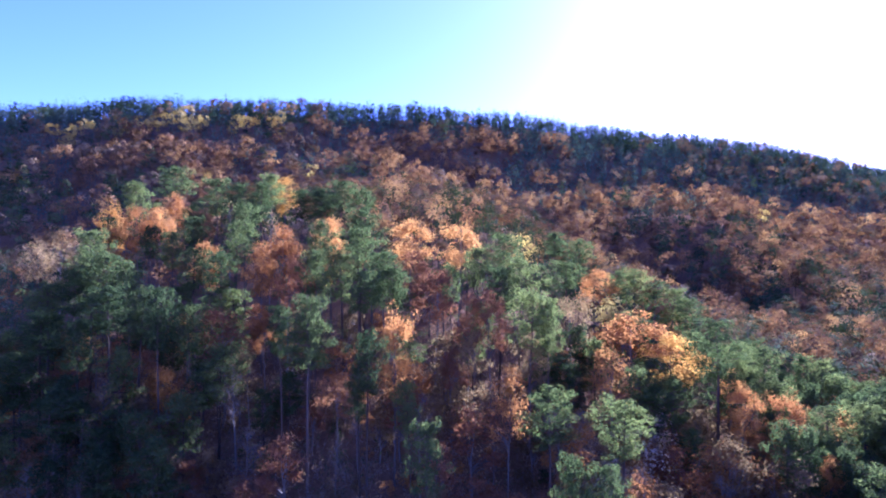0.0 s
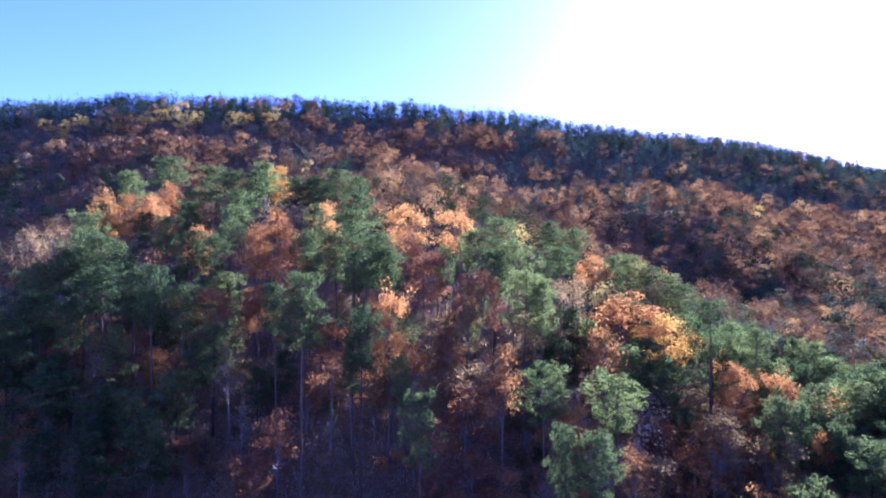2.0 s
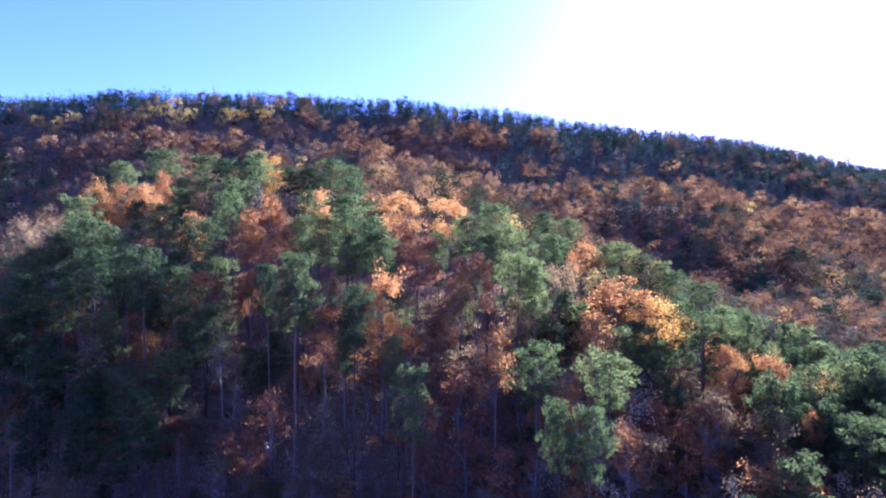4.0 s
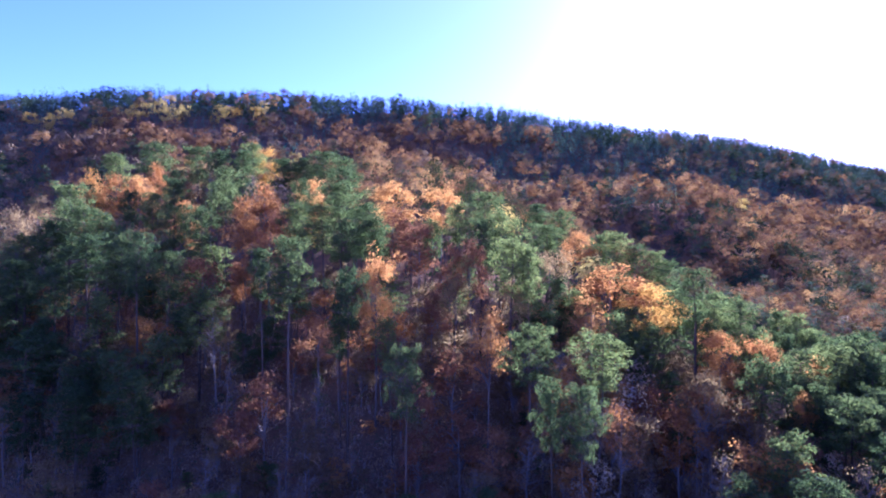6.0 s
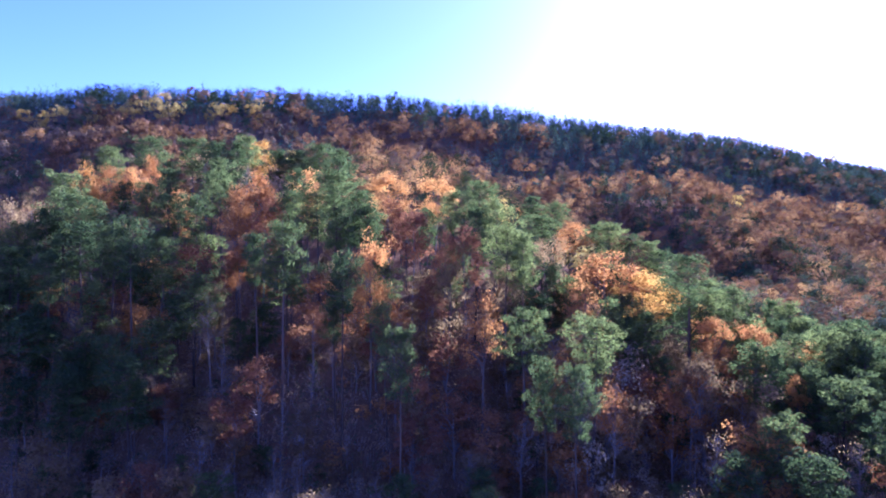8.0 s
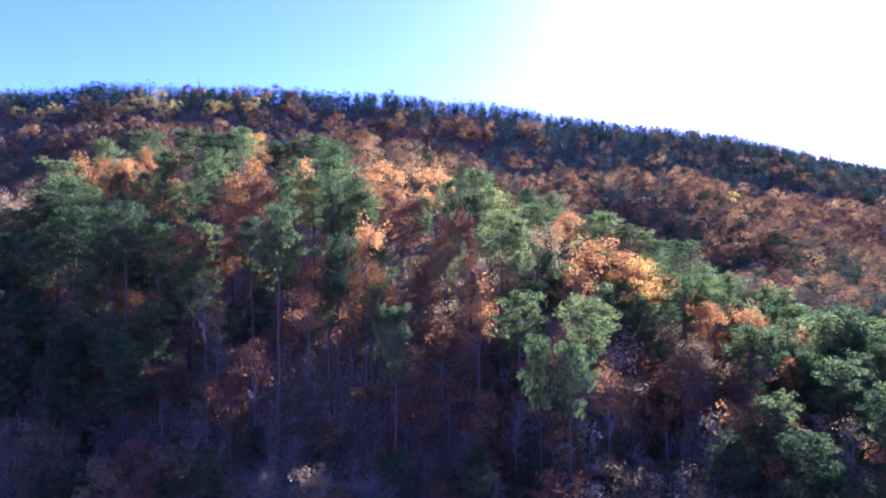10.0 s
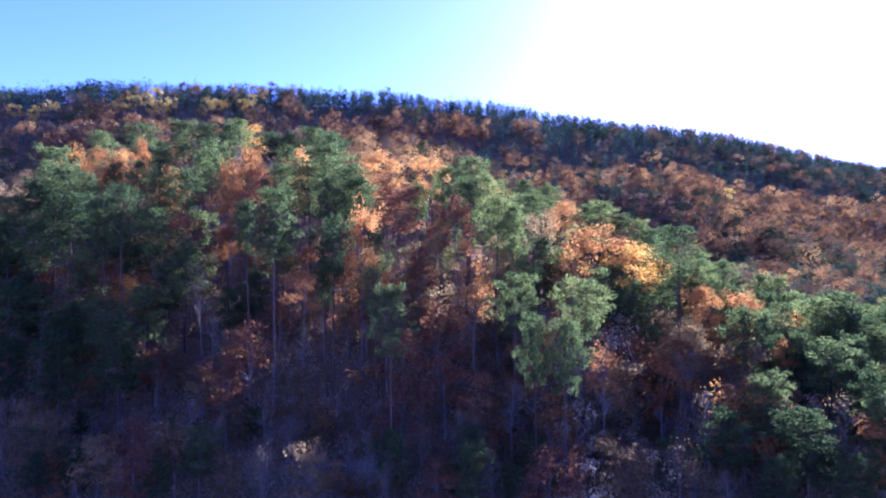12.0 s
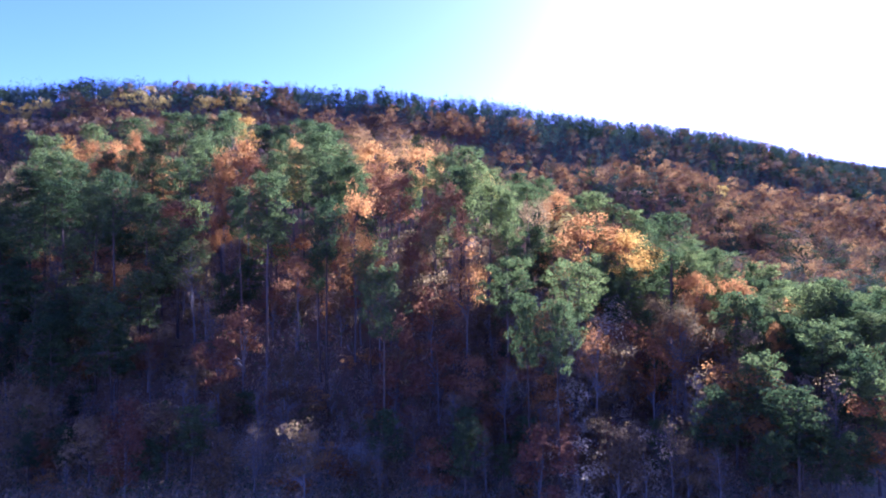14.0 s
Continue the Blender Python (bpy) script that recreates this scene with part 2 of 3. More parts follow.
# ================= building trees =================
class Soup:
    """Gathers many small faces into one mesh."""

    def __init__(self):
        self.v, self.f, self.n, self.shades = [], [], 0, []

    def add(self, verts, faces):
        self.v.append(np.asarray(verts, float))
        self.f += (np.asarray(faces) + self.n).tolist()
        self.n += len(verts)

    def tube(self, path, radii, sides=6):
        path = np.asarray(path, float)
        ring = np.linspace(0, 2 * np.pi, sides, endpoint=False)
        along = np.gradient(path, axis=0)
        rows = []
        for p, d, r in zip(path, along, radii):
            d = d / (np.linalg.norm(d) + 1e-9)
            a = np.cross(d, (0.31, 0.17, 0.93) if abs(d[2]) < 0.8 else (1, 0.1, 0))
            a /= np.linalg.norm(a)
            b = np.cross(d, a)
            rows.append(p + r * (np.cos(ring)[:, None] * a + np.sin(ring)[:, None] * b))
        faces = []
        for i in range(len(path) - 1):
            for j in range(sides):
                k = (j + 1) % sides
                faces.append((i * sides + j, i * sides + k, (i + 1) * sides + k, (i + 1) * sides + j))
        self.add(np.concatenate(rows), faces)

    def leaves(self, rng, at, size, long=1.0, flat=0.0):
        """A small bent leaf cluster at each place: four corners folded along the middle."""
        n = len(at)
        a = rng.normal(size=(n, 3))
        a[:, 2] *= 1 - flat
        a /= np.linalg.norm(a, axis=1)[:, None] + 1e-9
        b = np.cross(a, rng.normal(size=(n, 3)))
        b /= np.linalg.norm(b, axis=1)[:, None] + 1e-9
        s = size * rng.uniform(0.6, 1.35, (n, 1))
        c = np.cross(a, b) * s * 0.3
        v = np.stack([at - a * s * long, at + b * s * 0.55 + c, at + a * s * long, at - b * s * 0.55 + c], 1).reshape(-1, 3)
        i = np.arange(n)[:, None] * 4
        self.add(v, np.concatenate([i + [0, 1, 2], i + [0, 2, 3]]))

    def tufts(self, rng, at, size, long=1.0, flat=0.0, heart=None, turned=0.65, shade=0.5, broad=0.6):
        """A small pointed tuft of needles or leaves at each place, one face each. heart: the middle of the crown, from which the tufts tend to face away."""
        n = len(at)
        a = rng.normal(size=(n, 3))
        a[:, 2] *= 1 - flat
        out = rng.normal(size=(n, 3))
        if heart is not None:
            away = at - heart
            away /= np.linalg.norm(away, axis=1)[:, None] + 1e-9
            out = away * turned * 2.2 + out * (1 - turned)
        out /= np.linalg.norm(out, axis=1)[:, None] + 1e-9
        a -= out * (a * out).sum(1)[:, None]
        a /= np.linalg.norm(a, axis=1)[:, None] + 1e-9
        b = np.cross(a, out)
        s = size * rng.uniform(0.6, 1.35, (n, 1))
        v = np.stack([at - a * s * long + b * s * broad, at - a * s * long * 0.6 - b * s * broad, at + a * s * long], 1).reshape(-1, 3)
        self.add(v, np.arange(n * 3).reshape(-1, 3))
        self.shades.append(np.full(3 * n, shade))

    def threads(self, start, end, width):
        """Far-off twigs, one long face each."""
        d = end - start
        side = np.cross(d, (0.9, 0.2, 0.3))
        side /= np.linalg.norm(side, axis=1)[:, None] + 1e-9
        v = np.stack([start - side * width, start + side * width, end], 1).reshape(-1, 3)
        self.add(v, np.arange(len(v)).reshape(-1, 3))

    def slivers(self, start, end, width):
        """Thin twigs, one long triangle each way."""
        n = len(start)
        d = end - start
        side = np.cross(d, (0.2, 0.5, 0.8))
        side /= np.linalg.norm(side, axis=1)[:, None] + 1e-9
        up = np.cross(d, side)
        up /= np.linalg.norm(up, axis=1)[:, None] + 1e-9
        v = np.stack([start - side * width, start + side * width, start + up * width, end], 1).reshape(-1, 3)
        i = np.arange(n)[:, None] * 4
        self.add(v, np.concatenate([i + [0, 1, 3], i + [1, 2, 3], i + [2, 0, 3]]))

    def mesh(self, name, mat, smooth=False):
        me = bpy.data.meshes.new(name)
        me.from_pydata(np.concatenate(self.v).tolist(), [], self.f)
        if smooth:
            me.polygons.foreach_set("use_smooth", [True] * len(me.polygons))
        if self.shades and sum(map(len, self.shades)) == self.n:
            me.attributes.new("tree_shade", "FLOAT", "POINT").data.foreach_set("value", np.concatenate(self.shades).astype(np.float32))
        me.materials.append(mat)
        return me


def part(name, soup, mat, parent, label="", smooth=False):
    ob = new(name, soup.mesh(name, mat, smooth))
    ob.parent = parent
    return tagged(ob, label)


def puff(rng, centre, radius, n, squash=0.7):
    p = rng.normal(size=(n, 3))
    p *= (rng.uniform(0.35, 1.0, (n, 1)) ** 0.5) / (np.linalg.norm(p, axis=1)[:, None] + 1e-9)
    return np.asarray(centre) + p * radius * np.array([1, 1, squash])


def bowed(rng, a, b, lift, n=4, wobble=0.06):
    a, b = np.asarray(a, float), np.asarray(b, float)
    t = np.linspace(0, 1, n)[:, None]
    p = a + (b - a) * t
    p[:, 2] += (lift * np.sin(np.pi * t) * 1.0).ravel()
    p[1:-1] += rng.normal(size=(n - 2, 3)) * wobble * np.linalg.norm(b - a)
    return p


def stem(rng, tall, thick, lean=0.02, n=7):
    t = np.linspace(0, 1, n)
    drift = np.cumsum(rng.normal(size=(n, 2)) * lean * tall / n, axis=0)
    path = np.stack([drift[:, 0], drift[:, 1], t * tall], -1)
    path[0] = (0, 0, -0.8)
    return path, thick * (1 - 0.86 * t ** 1.1) + 0.02 * (t < 0.05)


def at_height(path, z):
    return np.array([np.interp(z, path[:, 2], path[:, k]) for k in range(3)])


# Each tree is built at its kind's usual height and is scaled where it stands.
FULL = {"pine": 26.0, "low_pine": 16.0, "russet": 24.0, "crimson": 24.0, "gold": 24.0, "thin_russet": 24.0, "brown": 24.0, "thicket": 13.0, "red_thicket": 13.0, "orange_thicket": 13.0, "beech": 13.0,
        "bare": 20.0, "snag": 20.0, "sapling": 5.0, "red_sapling": 5.0, "green_sapling": 5.0}


def pine(seed, tall=26.0, crown=8.6, spread=3.7):
    """A bare straight stem under an irregular dome of needle clumps, each on the end of its limb."""
    rng = np.random.default_rng(seed)
    tree = new("pine_tree")
    path, radii = stem(rng, tall - 0.8, 0.011 * tall)
    wood = Soup()
    wood.tube(path, radii, 7)
    part("trunk", wood, MAT["pine_bark"], tree, "straight bare pine trunk", True)
    limbs, needles = Soup(), Soup()
    low = tall - crown * rng.uniform(0.9, 1.15)
    count = 28
    turn = rng.uniform(0, 6)
    lean = rng.normal(size=2) * 0.5
    for i in range(count):
        u = (i + rng.uniform(0, 0.9)) / count
        z = low + (tall - 1.6 - low) * u
        reach = spread * (math.sin(math.pi * (0.16 + 0.76 * u)) ** 0.7 + 0.07) * rng.uniform(0.5, 1.2)
        turn += 2.4 + rng.normal() * 0.4
        a = at_height(path, z)
        b = a + (math.cos(turn) * reach + lean[0] * u, math.sin(turn) * reach + lean[1] * u, reach * (0.10 + 0.30 * u) + rng.normal() * 0.25)
        bow = bowed(rng, a, b, -0.10 * reach)
        limbs.tube(bow, np.linspace(0.07, 0.02, 4), 3)
        for k in range(3 if reach > 1.7 else 2):
            c = a + (b - a) * (1.0 - 0.30 * k) + rng.normal(size=3) * (0.45, 0.45, 0.18)
            big = rng.uniform(0.20, 0.33) * spread
            needles.tufts(rng, puff(rng, c, big, int(56 * big), 0.66), 0.165, 1.6, 0.3, heart=c - (0, 0, 0.45), turned=0.6, broad=0.36)
    for k in range(4):
        at = at_height(path, tall - 1.9 + 0.3 * k) + rng.normal(size=3) * (0.5, 0.5, 0.1)
        needles.tufts(rng, puff(rng, at, 0.85 - 0.08 * k, 55, 0.6), 0.165, 1.5, heart=at - (0, 0, 0.6), turned=0.6, broad=0.4)
    for i in range(9):
        z, w = rng.uniform(0.5 * low, low), rng.uniform(0, 6.3)
        a = at_height(path, z)
        limbs.tube(bowed(rng, a, a + (math.cos(w) * 1.4, math.sin(w) * 1.4, -0.1), 0, 3), (0.045, 0.03, 0.012), 4)
    tagged(part("branchwork", limbs, MAT["pine_bark"], tree), kind="stuff")
    part("crown", needles, MAT["pine"], tree, "tufted dark green needles")
    return tree


def broadleaf(seed, colour, fullness=1.0, tall=24.0, crown=11.5, spread=5.0):
    """An oak or hickory: a forked trunk and a crown of several uneven lobes."""
    rng = np.random.default_rng(seed)
    tree = new({"gold": "hickory_tree", "pale": "beech_tree"}.get(colour, "oak_tree"))
    path, radii = stem(rng, tall - 0.35 * crown, 0.011 * tall, 0.05)
    wood, limbs, leafage = Soup(), Soup(), Soup()
    wood.tube(path, radii, 7)
    part("trunk", wood, MAT["oak_bark"], tree, "", True)
    wide = spread * rng.uniform(0.92, 1.1)
    low = tall - crown + rng.uniform(-0.7, 0.7)
    deep = (tall - low) / 2
    lobes = []
    for i in range(8):
        w = i * 2.2 + rng.uniform(-0.5, 0.5)
        r = wide * (0.1 if i == 7 else rng.uniform(0.36, 0.72))
        z = tall - deep * rng.uniform(0.45, 0.55) if i == 7 else low + deep * (0.25 + 0.17 * i) * rng.uniform(0.85, 1.15)
        lobes.append((np.array((math.cos(w) * r, math.sin(w) * r, z)), wide * rng.uniform(0.34, 0.56)))
    for i in range(int(16 * spread)):
        heart, size = lobes[i % 8]
        d = rng.normal(size=3)
        d[2] = abs(d[2]) * 1.05 - 0.30
        d /= np.linalg.norm(d) + 1e-9
        c = heart + d * size * rng.uniform(0.25, 1.05) * (1, 1, 0.95)
        if i % 4 == 0:
            z = low - 1.5 + (c[2] - low + 0.5) * rng.uniform(0.2, 0.8)
            limbs.tube(bowed(rng, at_height(path, min(z, tall - 0.4 * crown)), c, 0.3), np.linspace(0.085, 0.02, 4), 3)
        leafage.tufts(rng, puff(rng, c, 0.27 * spread * rng.uniform(0.75, 1.35), int(62 * fullness), 0.8), 0.195, 0.85, 0.1, heart=(c + heart) / 2 - (0, 0, 0.4), turned=0.6)
    tagged(part("branchwork", limbs, MAT["oak_bark"], tree), kind="stuff")
    part("crown", leafage, MAT[colour], tree)
    return tree


def bare(seed, pale=False):
    """A tree that has dropped nearly all of its leaves."""
    rng = np.random.default_rng(seed)
    tree = new("bare_tree")
    path, radii = stem(rng, 18.5, 0.19, 0.05)
    tone = MAT["pale_bark" if pale else "oak_bark"]
    wood, limbs, leafage = Soup(), Soup(), Soup()
    wood.tube(path, radii, 6)
    part("trunk", wood, tone, tree, "slender grey trunk", True)
    tips = []
    low = rng.uniform(6, 9)
    for i in range(26):
        u = (i + rng.uniform()) / 26
        z, w = low + (18.2 - low) * u, rng.uniform(0, 6.283)
        reach = (3.4 * (1 - u) + 0.9) * rng.uniform(0.6, 1.15)
        a = at_height(path, z)
        b = a + (math.cos(w) * reach, math.sin(w) * reach, reach * rng.uniform(0.5, 1.1))
        bow = bowed(rng, a, b, 0.1)
        limbs.tube(bow, np.linspace(0.06, 0.014, 4), 4)
        for k in range(11):
            s = bow[1] + (bow[3] - bow[1]) * rng.uniform(0, 1)
            tips.append((s, s + rng.normal(size=3) * (0.75, 0.75, 0.5) + (0, 0, 0.5)))
    start, end = np.array([t[0] for t in tips]), np.array([t[1] for t in tips])
    limbs.slivers(start, end, 0.022)
    tagged(part("branchwork", limbs, tone, tree, "fine leafless twigs"), kind="stuff")
    keep = rng.uniform(size=len(end)) < 0.75
    spots = np.repeat(end[keep], 2, axis=0)
    leafage.leaves(rng, spots + rng.normal(size=spots.shape) * 0.35, 0.17, 0.8)
    part("crown", leafage, MAT["brown"], tree, "few withered leaves")
    return tree


def sapling(seed, colour):
    rng = np.random.default_rng(seed)
    tree = new("sapling")
    path, radii = stem(rng, 4.6, 0.05, 0.1, 5)
    wood, limbs, leafage = Soup(), Soup(), Soup()
    wood.tube(path, radii, 5)
    for i in range(13):
        z, w = rng.uniform(0.8, 4.2), rng.uniform(0, 6.283)
        a = at_height(path, z)
        reach = rng.uniform(0.7, 1.7) * (1.2 - z / 6)
        b = a + (math.cos(w) * reach, math.sin(w) * reach, reach * 0.5)
        limbs.tube(bowed(rng, a, b, 0.05, 3), (0.025, 0.015, 0.008), 3)
        leafage.tufts(rng, puff(rng, b, 0.65, 40, 0.7), 0.15, 0.9)
    part("trunk", wood, MAT["oak_bark"], tree, "", True)
    tagged(part("branchwork", limbs, MAT["oak_bark"], tree), kind="stuff")
    part("crown", leafage, MAT[colour], tree)
    return tree


KINDS = {
    "pine": ([lambda s=s: pine(100 + s) for s in range(9)], "tall pine with bare trunk and dark green needles", "tree", "pines on the spur"),
    "low_pine": ([lambda s=s: pine(150 + s, 16.0, 9.0, 2.9) for s in range(6)], "mid-sized pine with dark green needles among the oaks", "tree", "pines on the spur"),
    "russet": ([lambda s=s: broadleaf(200 + s, "russet") for s in range(5)], "oak in full russet-orange autumn leaf on the slope", "tree", "autumn oaks on the spur"),
    "crimson": ([lambda s=s: broadleaf(300 + s, "crimson", 0.85) for s in range(4)], "oak with dull dark red autumn leaves", "tree", "autumn oaks on the spur"),
    "gold": ([lambda s=s: broadleaf(400 + s, "gold", 0.9) for s in range(3)], "hickory with golden yellow autumn leaves", "tree", "hickories on the spur"),
    "thin_russet": ([lambda s=s: broadleaf(240 + s, "russet", 0.4) for s in range(2)], "oak with sparse russet leaves on bare limbs", "tree", "autumn oaks on the spur"),
    "brown": ([lambda s=s: broadleaf(500 + s, "brown", 0.6) for s in range(4)], "oak with thinning withered brown leaves", "tree", "autumn oaks on the spur"),
    "thicket": ([lambda s=s: broadleaf(520 + s, "brown", 0.6, 13.0, 9.0, 3.6) for s in range(4)], "young oak with withered brown leaves low on the slope", "tree", "autumn oaks on the spur"),
    "red_thicket": ([lambda s=s: broadleaf(540 + s, "crimson", 0.6, 13.0, 9.0, 3.6) for s in range(3)], "young oak with dark red leaves low on the slope", "tree", "autumn oaks on the spur"),
    "orange_thicket": ([lambda s=s: broadleaf(560 + s, "russet", 0.6, 13.0, 9.0, 3.6) for s in range(3)], "young oak with russet leaves low on the slope", "tree", "autumn oaks on the spur"),
    # sparse pale crowns whose leaf colour stands for sparkling sunlight
    "beech": ([lambda s=s: broadleaf(580 + s, "pale", 0.22, 13.0, 10.0, 3.6) for s in range(4)], "young beech with thin tan leaves, paled to look like sun glints", "tree", "beeches beside the spur"),
    "bare": ([lambda s=s: bare(600 + s) for s in range(6)], "slender grey-brown tree, nearly leafless", "tree", "bare trees on the spur"),
    "snag": ([lambda s=s: bare(700 + s, True) for s in range(2)], "pale grey leafless tree on the lower slope", "tree", "bare trees on the spur"),
    "sapling": ([lambda s=s: sapling(800 + s, "brown") for s in range(4)], "young tree with brown leaves under the oaks", "sapling", "saplings of the undergrowth"),
    "red_sapling": ([lambda s=s: sapling(850 + s, "russet") for s in range(3)], "young tree with orange-brown leaves under the oaks", "sapling", "saplings of the undergrowth"),
    "green_sapling": ([lambda s=s: sapling(880 + s, "pine") for s in range(3)], "young green evergreen in the undergrowth", "sapling", "saplings of the undergrowth"),
}
plants = {k: [] for k in KINDS}
taken = []
dice = np.random.default_rng(7)


def plant(kind, x, y, top=None, wide=1.0, tall=None):
    """One tree with its foot on the ground; top: the height of its tip in the world, or tall: its own height."""
    foot = float(height(x, y))
    tall = tall or top - foot
    s = tall / FULL[kind]
    spin = dice.uniform(0, 360)
    plants[kind].append(pose(x, y, foot - 0.1, dice.normal() * 1.2, dice.normal() * 1.2, spin) @ Matrix.Diagonal((s * wide, s * wide, s, 1)))
    if "sapling" not in kind:
        taken.append((x, y))


# ---- the trees that stand out ----
plant("pine", -64.6, 111.9, top=47.2, wide=0.78)
plant("pine", -59.3, 108.8, top=43.1, wide=1.02)
plant("pine", -55.2, 107.7, top=41.7, wide=0.78)
plant("pine", -64.2, 105.9, top=40.0, wide=0.93)
plant("pine", -68.3, 106.0, top=37.8, wide=1.07)
plant("pine", -54.3, 99.6, top=37.5, wide=1.11)
plant("pine", -49.2, 98.5, top=37.1, wide=0.88)
plant("pine", -42.3, 91.3, top=38.0, wide=0.62)
plant("pine", -39.4, 96.2, top=34.8, wide=0.80)
plant("pine", -64.8, 97.9, top=33.4, wide=1.08)
plant("pine", -56.1, 93.7, top=32.6, wide=1.03)
plant("pine", -19.0, 86.1, top=37.3, wide=0.80)
plant("pine", -23.8, 90.7, top=35.3, wide=0.62)
plant("pine", -9.9, 80.3, top=32.9, wide=0.62)
plant("russet", -6.9, 88.3, top=34.7, wide=0.62)
plant("gold", -88.1, 162.6, top=55.9, wide=0.65)
plant("russet", -79.7, 160.4, top=55.1, wide=0.91)
plant("russet", -74.1, 159.2, top=54.5, wide=0.83)
plant("russet", -74.7, 172.2, top=59.4, wide=0.64)
plant("russet", -48.6, 125.5, top=46.2, wide=0.66)
plant("russet", -81.2, 152.4, top=49.9, wide=0.89)
plant("brown", -101.6, 162.0, top=49.5, wide=0.86)
plant("brown", -100.7, 153.0, top=45.8, wide=0.72)
plant("pine", -83.3, 152.5, top=51.3, wide=0.74)
plant("pine", -90.8, 182.7, top=63.6, wide=1.00)
plant("pine", -95.1, 216.9, top=72.9, wide=1.33)
plant("pine", -62.4, 151.9, top=54.7, wide=0.82)
plant("pine", -59.1, 159.8, top=62.0, wide=1.02)
plant("pine", -52.9, 155.6, top=60.4, wide=0.96)
plant("pine", -46.8, 157.4, top=61.0, wide=0.88)
plant("pine", -46.8, 169.4, top=64.2, wide=1.05)
plant("pine", -45.8, 141.4, top=54.3, wide=0.95)
plant("gold", -45.9, 176.4, top=64.4, wide=0.74)
plant("bare", -48.1, 139.5, top=53.8, wide=0.72)
plant("bare", -39.4, 139.2, top=52.7, wide=0.64)
plant("pine", -36.9, 161.1, top=59.1, wide=1.18)
plant("pine", -32.7, 166.0, top=59.9, wide=1.15)
plant("pine", -28.0, 171.9, top=62.7, wide=1.29)
plant("pine", -22.0, 160.7, top=59.1, wide=1.00)
plant("russet", -24.4, 132.8, top=51.0, wide=0.68)
plant("pine", -54.6, 133.6, top=50.7, wide=0.79)
plant("pine", -43.4, 127.3, top=49.6, wide=0.78)
plant("pine", -49.0, 119.5, top=43.9, wide=0.91)
plant("pine", -57.7, 129.7, top=47.0, wide=0.82)
plant("pine", -67.6, 142.0, top=48.8, wide=0.75)
plant("pine", -41.3, 113.3, top=43.0, wide=0.88)
plant("russet", -32.7, 122.0, top=48.7, wide=0.76)
plant("russet", -34.1, 115.0, top=45.1, wide=0.62)
plant("crimson", -27.7, 108.9, top=42.5, wide=0.78)
plant("pine", -24.6, 122.8, top=49.4, wide=0.73)
plant("pine", -22.7, 108.7, top=43.5, wide=0.75)
plant("pine", -15.8, 126.5, top=52.2, wide=1.00)
plant("pine", -15.2, 112.5, top=47.5, wide=1.08)
plant("pine", -17.3, 106.6, top=43.3, wide=0.94)
plant("pine", -10.3, 105.4, top=43.2, wide=0.97)
plant("pine", -8.7, 103.3, top=40.4, wide=0.90)
plant("pine", -13.7, 101.5, top=40.0, wide=0.93)
plant("russet", -7.2, 136.3, top=51.4, wide=1.05)
plant("russet", 3.5, 136.0, top=49.5, wide=0.96)
plant("crimson", -5.3, 122.2, top=43.7, wide=1.03)
plant("crimson", -1.1, 110.1, top=40.4, wide=1.01)
plant("crimson", 8.1, 99.8, top=37.4, wide=0.62)
plant("crimson", 4.2, 101.9, top=36.3, wide=0.62)
plant("pine", 6.0, 115.9, top=43.9, wide=0.83)
plant("pine", 2.0, 114.0, top=40.7, wide=0.80)
plant("pine", 11.6, 120.7, top=46.7, wide=0.93)
plant("pine", 14.5, 111.7, top=42.0, wide=1.11)
plant("pine", 10.0, 107.8, top=40.5, wide=0.84)
plant("pine", 13.4, 97.7, top=36.9, wide=1.07)
plant("pine", 16.9, 97.6, top=36.0, wide=0.70)
plant("pine", 31.9, 174.2, top=48.1, wide=1.15)
plant("pine", 37.5, 169.0, top=46.1, wide=1.16)
plant("pine", 27.9, 139.3, top=40.8, wide=1.40)
plant("brown", 23.9, 111.4, top=35.5, wide=0.79)
plant("russet", 34.3, 137.1, top=39.5, wide=1.08)
plant("pine", 43.6, 137.8, top=39.2, wide=1.32)
plant("pine", 40.6, 140.9, top=38.5, wide=0.96)
plant("pine", 48.2, 138.7, top=36.3, wide=1.11)
plant("pine", 51.0, 136.6, top=34.8, wide=1.11)
plant("pine", 53.7, 134.5, top=32.8, wide=1.01)
plant("russet", 34.2, 109.1, top=32.6, wide=1.74)
plant("gold", 39.9, 104.9, top=29.1, wide=1.36)
plant("pine", 45.6, 100.8, top=32.3, wide=1.01)
plant("pine", 50.7, 106.6, top=27.4, wide=0.99)
plant("pine", 58.4, 110.4, top=25.7, wide=1.20)
plant("russet", 50.7, 106.6, top=23.4, wide=0.71)
plant("low_pine", 69.7, 119.1, top=23.3, wide=0.76)
plant("low_pine", 68.9, 114.1, top=20.5, wide=0.77)
plant("low_pine", 75.6, 117.9, top=19.7, wide=0.89)
plant("low_pine", 129.0, 178.4, top=15.1, wide=1.90)
plant("low_pine", 70.3, 106.0, top=18.6, wide=1.09)
plant("low_pine", 72.7, 104.0, top=19.2, wide=1.02)
plant("low_pine", 75.2, 101.9, top=17.8, wide=1.15)
plant("low_pine", 77.0, 99.8, top=16.5, wide=1.09)
plant("russet", 47.1, 95.7, top=22.8, wide=0.82)
plant("russet", 53.1, 93.5, top=21.2, wide=0.86)
plant("low_pine", 48.3, 85.7, top=19.8, wide=0.93)
plant("low_pine", 51.2, 84.6, top=18.8, wide=0.73)
plant("low_pine", 56.1, 78.4, top=16.1, wide=1.12)
